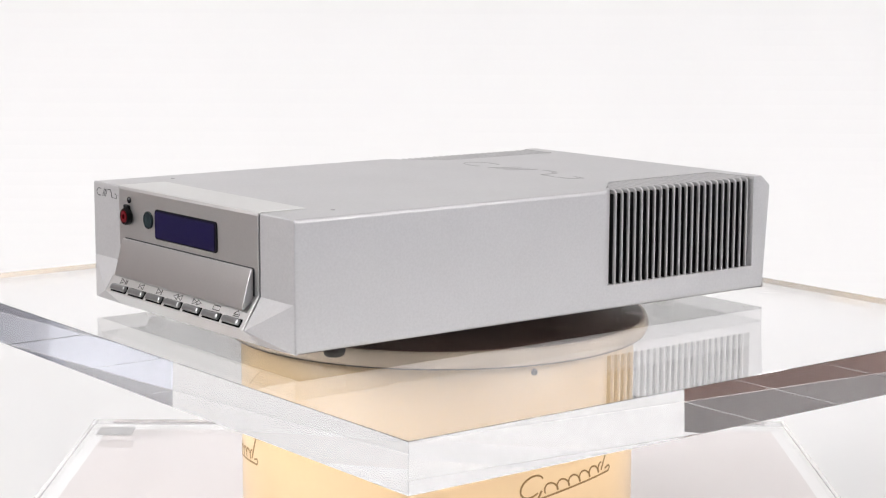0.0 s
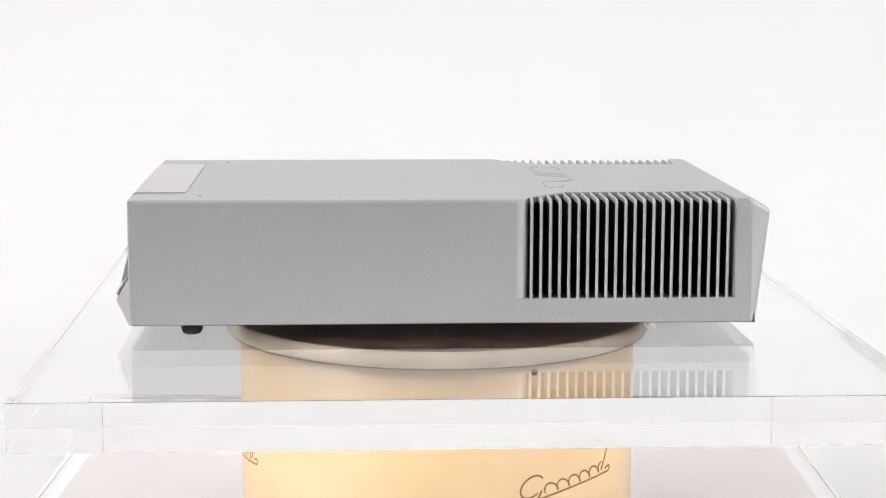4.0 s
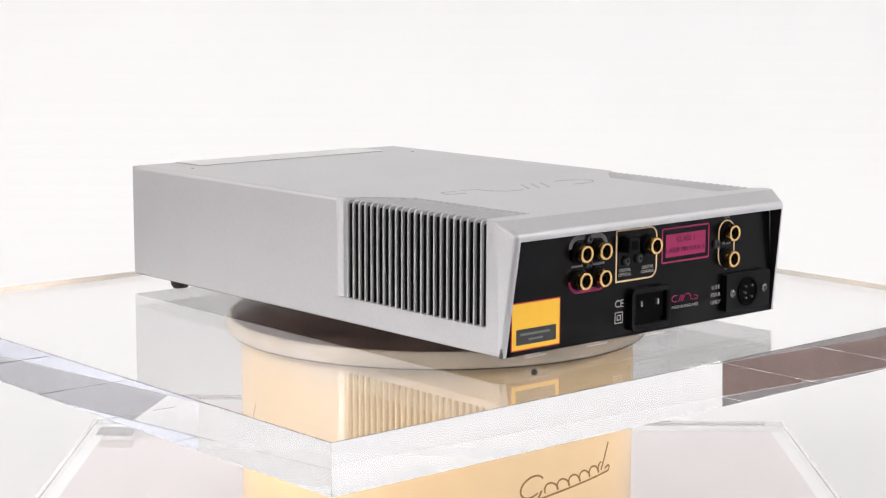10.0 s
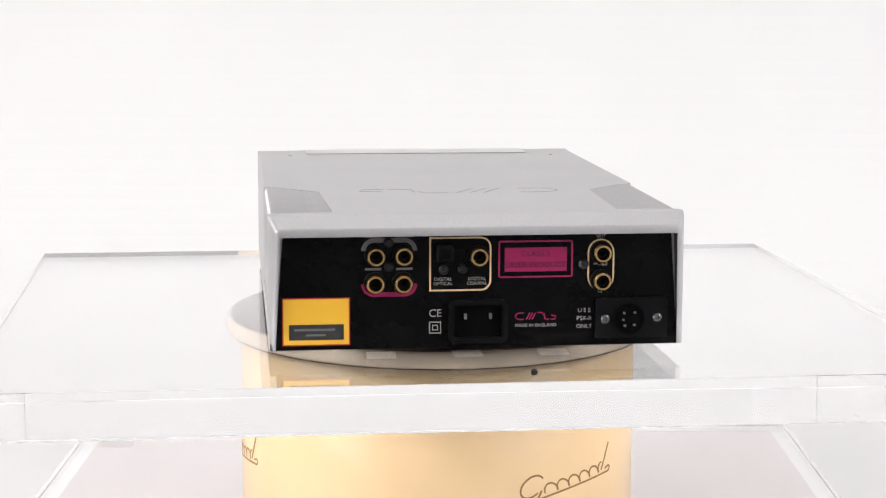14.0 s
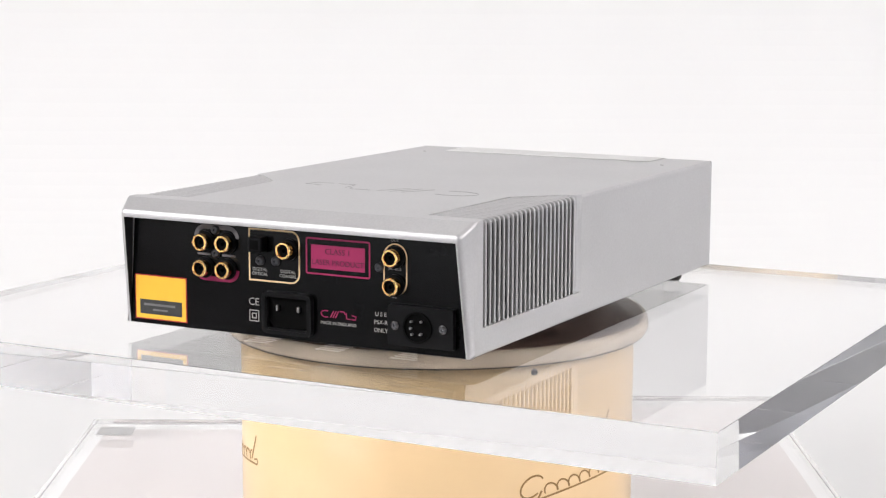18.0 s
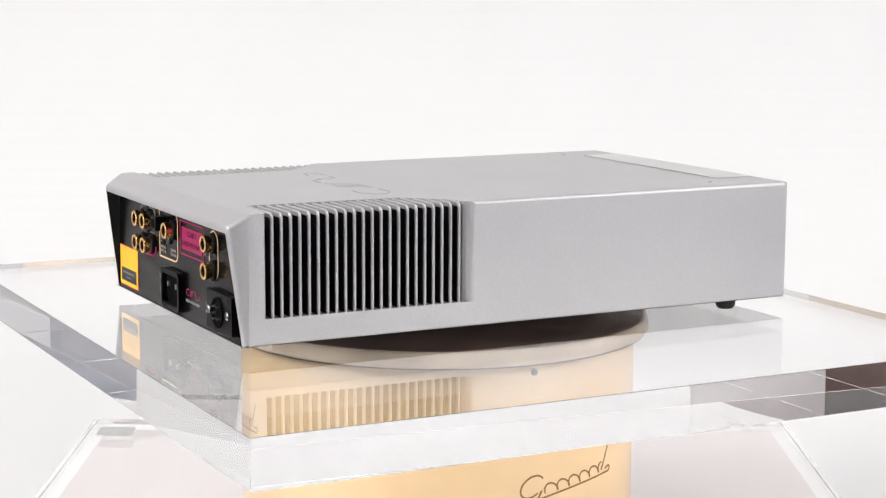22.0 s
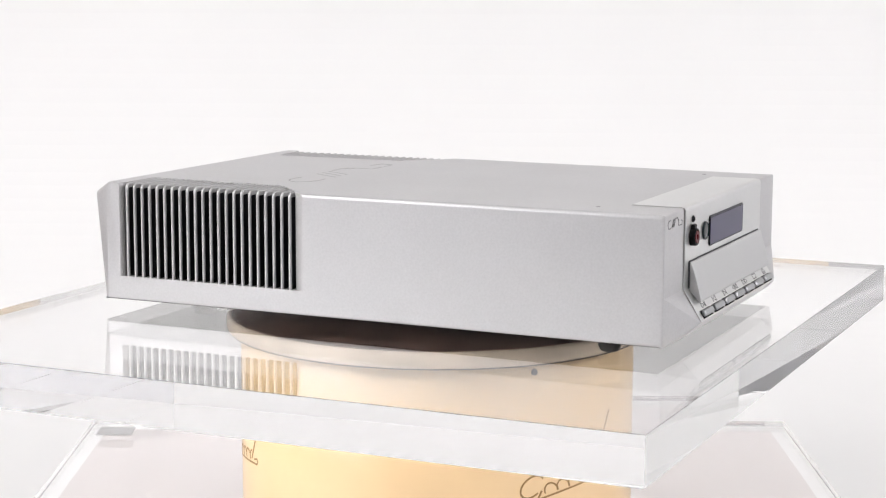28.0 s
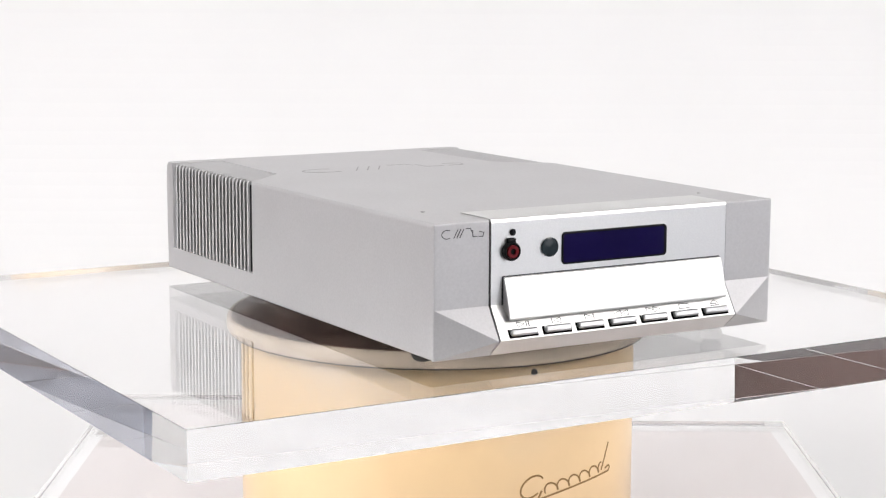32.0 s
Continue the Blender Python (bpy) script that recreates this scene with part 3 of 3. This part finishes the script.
        box(bm, -0.0088, 0.0086, -0.0026, 0.0021, -0.0004, 0.0003, 0.0001)
        part("surround", bm, HOLE, key)
        bm = bmesh.new()
        def flat(u, v, h):
            return (u, v, 0.0001 + h)
        def arrow(c, s):
            return [(c - 0.0015 * s, 0.0012), (c + 0.0017 * s, 0.0), (c - 0.0015 * s, -0.0012), (c - 0.0015 * s, 0.0012)]
        def bar(c):
            return [(c, 0.0012), (c, -0.0012)]
        marks = {0: [arrow(-0.0010, 1), bar(0.0016), bar(0.0026)], 1: [bar(-0.0020), arrow(0.0004, -1)],
                 2: [arrow(-0.0004, 1), bar(0.0020)], 3: [arrow(-0.0017, -1), arrow(0.0017, -1)],
                 4: [arrow(-0.0017, 1), arrow(0.0017, 1)],
                 5: [[(-0.0024, -0.0010), (0.0024, -0.0010), (0.0024, 0.0010), (-0.0024, 0.0010), (-0.0024, -0.0010)]],
                 6: [[(-0.0022, -0.0004), (0.0, 0.0013), (0.0022, -0.0004), (-0.0022, -0.0004)], [(-0.0022, -0.0012), (0.0022, -0.0012)]]}[i]
        for m in marks:
            stroke(bm, m, 0.00042, flat, 0.0001)
        part("symbol", bm, ENGRAVE, key, at=pose(0.001, 0.0044, 0.0) @ Matrix.Diagonal((1.35, 1.25, 1, 1)))

    # the whole front stands a little proud of the case
    for ob in PLAYER.children:
        if ob not in before:
            ob.location.y -= 0.0008


build_front()


def build_marks():
    """Maker's marks as plain shapes: slanted bars and small open bows."""
    bm = bmesh.new()
    def on_front(u, v, h):
        return (-0.0905 + u, -0.1739 - h, 0.0740 + v)
    def shapes(put, w, sx, sz):
        bow = [(math.cos(radians(a)), math.sin(radians(a))) for a in range(60, 301, 24)]
        stroke(bm, [(-0.0095 * sx + 0.0032 * sx * c, 0.0022 * sz * s) for c, s in bow], w, put, 0.0001)
        for d in (-0.0045, -0.0028, -0.0011):
            stroke(bm, [((d - 0.0012) * sx, -0.0022 * sz), ((d + 0.0012) * sx, 0.0022 * sz)], w, put, 0.0001)
        stroke(bm, [(0.0012 * sx, 0.0022 * sz), (0.0040 * sx, 0.0022 * sz), (0.0046 * sx, 0.0006 * sz)], w, put, 0.0001)
        stroke(bm, [(0.0052 * sx, 0.0012 * sz), (0.0054 * sx, -0.0020 * sz), (0.0080 * sx, -0.0022 * sz)], w, put, 0.0001)
        stroke(bm, [(0.0092 * sx, 0.0004 * sz), (0.0118 * sx, -0.0002 * sz), (0.0112 * sx, -0.0022 * sz), (0.0088 * sx, -0.0022 * sz)], w, put, 0.0001)
    shapes(on_front, 0.00045, 1.0, 1.0)
    upart("maker_mark", bm, ENGRAVE, "small grey engraved mark of bars")
    bm = bmesh.new()
    def on_top(u, v, h):
        return (u, 0.0690 + v, TOP + 0.00002 + h)
    shapes(on_top, 0.0008, 4.6, 4.2)
    upart("top_mark", bm, ENGRAVETOP, "large engraved mark of thin bars on the lid")
    for x, y in ((0.0869, -0.1361), (-0.0891, -0.1310)):
        bm = bmesh.new()
        lathe(bm, [(0.0012, 0), (0.0012, 0.0002), (0.0007, 0.0001), (0, 0.0001)], 12)
        upart("lid_screw", bm, ENGRAVETOP, at=pose(x, y, TOP))
    # pressed vent ribs in the underside
    for gx in (-0.047, 0.0, 0.047):
        for k in range(4):
            bm = bmesh.new()
            y = 0.1195 + k * 0.0045
            box(bm, gx - 0.0080, gx + 0.0080, y - 0.0006, y + 0.0006, BOT - 0.0006, BOT + 0.0002, 0.0002)
            upart("underside_rib", bm, FASCIA, "pale pressed rib")
    for x in (-0.100, 0.100):
        bm = bmesh.new()
        lathe(bm, [(0, 0), (0.0020, 0), (0.0024, 0.0010), (0, 0.0010)], 12)
        upart("case_screw", bm, STEEL, "", at=pose(x, 0.163, BOT - 0.0010))
    for x, y, r, h in ((0.0945, -0.1410, 0.0060, 0.0065), (-0.0945, -0.1405, 0.0060, 0.0065), (0.062, 0.130, 0.0068, 0.0065), (-0.062, 0.130, 0.0068, 0.0065)):
        bm = bmesh.new()
        lathe(bm, [(0, 0), (r * 0.70, 0), (r * 0.86, 0.0008), (r, 0.0028), (r, h), (0, h)], 24)
        upart("foot", bm, RUBBER, "short black rubber foot", at=pose(x, y, 0.00415))


build_marks()

# ---- back ----
BY = 0.1704


def build_back():
    bm = bmesh.new()
    prism(bm, [(0.1046, 0.0106), (-0.1046, 0.0106), (-0.1003, 0.0710), (0.1003, 0.0710)], "y", 0.1690, BY)
    plate = upart("back_plate", bm, BLACK, "black printed connector plate")

    def disc_socket(x, z):
        bm = bmesh.new()
        lathe(bm, [(0.0039, 0.0012), (0.0039, 0.0036), (0.0046, 0.0038), (0.0046, 0.0061), (0.0043, 0.0065), (0.0034, 0.0065), (0.0032, 0.0061), (0.0031, 0.0020), (0, 0.0020)], 28)
        ob = upart("phono_socket", bm, GOLD, "gold plated phono socket", at=pose(x, BY, z, -90, 0, 0))
        bm = bmesh.new()
        lathe(bm, [(0.0030, 0.0021), (0.0030, 0.0050), (0.0013, 0.0050), (0.0013, 0.0028), (0, 0.0028)], 20)
        part("insert", bm, HOLE, ob, "black plastic insert")
        bm = bmesh.new()
        lathe(bm, [(0, 0), (0.0057, 0), (0.0057, 0.0014), (0.0052, 0.0020), (0.0041, 0.0020), (0.0041, 0.0010), (0, 0.0010)], 24)
        part("washer", bm, BLACKPL, ob, "black plastic washer")

    for x, z in ((0.0533, 0.0589), (0.0390, 0.0590), (0.0537, 0.0448), (0.0392, 0.0448), (0.0004, 0.0582), (-0.0636, 0.0592), (-0.0636, 0.0446)):
        disc_socket(x, z)

    def screw(x, z, r=0.0026, y=BY):
        bm = bmesh.new()
        lathe(bm, [(r, 0), (r, 0.0010), (r * 0.7, 0.0018), (r * 0.35, 0.0018), (r * 0.3, 0.0008), (0, 0.0008)], 16)
        upart("screw", bm, STEEL, "dark cross-head screw", at=pose(x, y, z, -90, 0, 0))

    for x, z in ((0.0464, 0.0530), (0.0466, 0.0655), (0.0182, 0.0511), (0.0084, 0.0516), (-0.0545, 0.0532)):
        screw(x, z)
    # printed arcs round the four sockets
    for name, z0, z1, mat, r in (("print_arc", 0.0612, 0.0668, GREYLINE, 0.0055), ("print_arc", 0.0388, 0.0440, MAGENTA, 0.0055)):
        bm = bmesh.new()
        up = z0 > 0.05
        pts = []
        for i in range(9):
            a = radians(180 - 90 * i / 8)
            pts.append((0.0330 + r + r * math.cos(a), (z1 - r + r * math.sin(a)) if up else (z0 + r - r * math.sin(a))))
        full = pts + [(0.0925 - p[0], p[1]) for p in reversed(pts)]
        stroke(bm, full, 0.0024, lambda u, v, h: (u, BY + h, v), 0.00015)
        upart(name, bm, mat)
    # pale gold frame with two round corners
    bm = bmesh.new()
    outline(bm, -0.0064, 0.0257, 0.0400, 0.0681, 0.0055, 0.0009, BY, BY + 0.0002, (1, 0, 0, 1))
    upart("print_frame", bm, CREAMLINE, "pale gold printed frame")
    bm = bmesh.new()
    outline(bm, -0.0706, -0.0566, 0.0392, 0.0662, 0.0070, 0.0008, BY, BY + 0.0002)
    upart("print_frame", bm, CREAMLINE, "pale gold printed frame")
    # optical output
    bm = bmesh.new()
    box(bm, 0.0137, 0.0222, BY, BY + 0.0065, 0.0560, 0.0642, 0.0006)
    opt = upart("optical_socket", bm, BLACKPL, "square black optical socket")
    bm = bmesh.new()
    box(bm, 0.0155, 0.0204, BY + 0.0064, BY + 0.0067, 0.0578, 0.0626)
    upart("shutter", bm, HOLE, "", opt)
    # laser notice
    bm = bmesh.new()
    outline(bm, -0.0489, -0.0100, 0.0464, 0.0658, 0.0014, 0.0009, BY, BY + 0.0002)
    upart("print_frame", bm, MAGENTA, "magenta printed frame")
    bm = bmesh.new()
    box(bm, -0.0457, -0.0133, BY, BY + 0.0002, 0.0496, 0.0621)
    upart("notice", bm, MAGENTA, "magenta laser class notice")
    face = lambda x, z, y=BY + 0.0003: pose(x, y, z + UNIT_Z, 90, 0, 180)
    writing("notice_text", "CLASS 1", 0.0044, face(-0.0295, 0.0588), DARKMAG, PLAYER, "dark lettering")
    writing("notice_text", "LASER PRODUCT", 0.0041, face(-0.0295, 0.0530), DARKMAG, PLAYER, "dark lettering")
    for txt, x, z, s in (("DIGITAL", 0.0186, 0.0463, 0.0029), ("OPTICAL", 0.0186, 0.0439, 0.0029), ("DIGITAL", 0.0010, 0.0463, 0.0029), ("COAXIAL", 0.0010, 0.0439, 0.0029),
                         ("OUT", -0.0634, 0.0676, 0.0026), ("MC-BUS", -0.0634, 0.0530, 0.0024), ("IN", -0.0632, 0.0386, 0.0026),
                         ("MADE IN ENGLAND", -0.0298, 0.0214, 0.0028), ("U S E", -0.0552, 0.0288, 0.0036), ("PSX-R", -0.0552, 0.0246, 0.0036), ("ONLY", -0.0552, 0.0204, 0.0036),
                         ("CE", 0.0226, 0.0285, 0.0066), ("ANALOG", 0.0545, 0.0520, 0.0022), ("ANALOG", 0.0385, 0.0520, 0.0022)):
        if txt == "ANALOG":
            bm = bmesh.new()
            box(bm, x - 0.0042, x + 0.0042, BY, BY + 0.0002, z - 0.0006, z + 0.0006)
            upart("print_bar", bm, GREYLINE)
            continue
        writing("print_text", txt, s * 0.86, face(x, z), WHITELINE, PLAYER, "pale printed lettering")
    for x in (0.0545, 0.0385):
        bm = bmesh.new()
        box(bm, x - 0.0045, x + 0.0045, BY, BY + 0.0002, 0.0682, 0.0694)
        upart("print_bar", bm, GREYLINE)
    bm = bmesh.new()
    outline(bm, 0.0195, 0.0257, 0.0180, 0.0242, 0.0002, 0.0005, BY, BY + 0.0002)
    outline(bm, 0.0211, 0.0241, 0.0196, 0.0226, 0.0002, 0.0005, BY, BY + 0.0002)
    upart("class_symbol", bm, WHITELINE, "two pale printed squares")
    # maker's mark in magenta bars
    bm = bmesh.new()
    put = lambda u, v, h: (-0.0298 - u, BY + h, 0.0262 + v)
    bow = [(math.cos(radians(a)), math.sin(radians(a))) for a in range(60, 301, 24)]
    stroke(bm, [(-0.0078 + 0.0028 * c, 0.0018 * s) for c, s in bow], 0.0006, put, 0.0002)
    for d in (-0.0040, -0.0025, -0.0010):
        stroke(bm, [(d - 0.0010, -0.0018), (d + 0.0010, 0.0018)], 0.0006, put, 0.0002)
    stroke(bm, [(0.0008, 0.0018), (0.0034, 0.0018), (0.0040, 0.0004)], 0.0006, put, 0.0002)
    stroke(bm, [(0.0046, 0.0014), (0.0048, -0.0016), (0.0070, -0.0018)], 0.0006, put, 0.0002)
    stroke(bm, [(0.0080, 0.0004), (0.0106, -0.0002), (0.0100, -0.0018), (0.0078, -0.0018)], 0.0006, put, 0.0002)
    upart("maker_mark", bm, MAGENTA, "magenta printed mark of bars")
    # mains inlet
    bm = bmesh.new()
    outline(bm, -0.0148, 0.0158, 0.0130, 0.0356, 0.0034, 0.0029, BY, BY + 0.0030)
    inlet = upart("mains_inlet", bm, BLACKPL, "black mains inlet with metal pins")
    bm = bmesh.new()
    prism(bm, [(-0.0122, 0.0329), (-0.0122, 0.0196), (-0.0086, 0.0158), (0.0096, 0.0158), (0.0132, 0.0196), (0.0132, 0.0329)], "y", BY + 0.0002, BY + 0.0005)
    upart("recess", bm, HOLE, "deep black recess", inlet)
    bm = bmesh.new()
    outline(bm, -0.0148, 0.0158, 0.0130, 0.0356, 0.0034, 0.0022, BY + 0.0028, BY + 0.0034)
    upart("bezel", bm, BLACKPL, "", inlet)
    for x in (-0.0060, 0.0070):
        bm = bmesh.new()
        box(bm, x - 0.0007, x + 0.0007, BY + 0.0004, BY + 0.0022, 0.0254, 0.0284, 0.0002)
        upart("pin", bm, PIN, "dull metal pin", inlet)
    # round power socket on its plate
    bm = bmesh.new()
    prism(bm, round_rect(-0.0985, -0.0609, 0.0145, 0.0353, 0.0008), "y", BY, BY + 0.0036)
    din = upart("power_socket", bm, BLACKPL, "black round power socket on a plate")
    bm = bmesh.new()
    lathe(bm, [(0.0082, 0), (0.0082, 0.0009), (0.0072, 0.0009), (0.0070, 0.0001), (0, 0.0001)], 32)
    upart("collar", bm, HOLE, "", din, pose(-0.0784, BY + 0.0036, 0.0246, -90, 0, 0))
    for dx, dz in ((0.0030, 0.0032), (-0.0026, 0.0034), (0.0034, -0.0004), (0.0026, -0.0034), (-0.0024, -0.0030)):
        bm = bmesh.new()
        box(bm, -0.0784 + dx - 0.0005, -0.0784 + dx + 0.0005, BY + 0.0037, BY + 0.0056, 0.0246 + dz - 0.0005, 0.0246 + dz + 0.0005)
        upart("pin", bm, PIN, "bright metal pin", din)
    for x, z in ((-0.0655, 0.0246), (-0.0930, 0.0250)):
        bm = bmesh.new()
        lathe(bm, [(0.0024, 0), (0.0024, 0.0006), (0.0016, 0.0012), (0.0008, 0.0012), (0.0006, 0.0005), (0, 0.0005)], 16)
        upart("screw", bm, SCREW, "steel cross-head screw", din, pose(x, BY + 0.0036, z, -90, 0, 0))
    # yellow rating label
    bm = bmesh.new()
    box(bm, 0.0664, 0.1010, BY, BY + 0.00015, 0.0128, 0.0376)
    lab = upart("rating_label", bm, REDLINE, "yellow rating label with a black strip")
    bm = bmesh.new()
    box(bm, 0.0670, 0.1004, BY + 0.0001, BY + 0.0003, 0.0134, 0.0370)
    upart("field", bm, YELLOW, "yellow field", lab)
    bm = bmesh.new()
    box(bm, 0.0696, 0.0976, BY + 0.0002, BY + 0.0005, 0.0158, 0.0238)
    upart("strip", bm, LABELBLACK, "black strip", lab)
    bm = bmesh.new()
    box(bm, 0.0740, 0.0950, BY + 0.0004, BY + 0.0006, 0.0205, 0.0217)
    box(bm, 0.0790, 0.0890, BY + 0.0004, BY + 0.0006, 0.0178, 0.0188)
    upart("print_bar", bm, LABELGREY, "grey printed bars", lab)


build_back()


def motions():
    rows = [k * 0.5 for k in range(65)]
    walk(PLAYER, [(t, turned(t, -0.0005)) for t in rows])
    walk(SLAB, [(t, turned(t)) for t in rows])


motions()
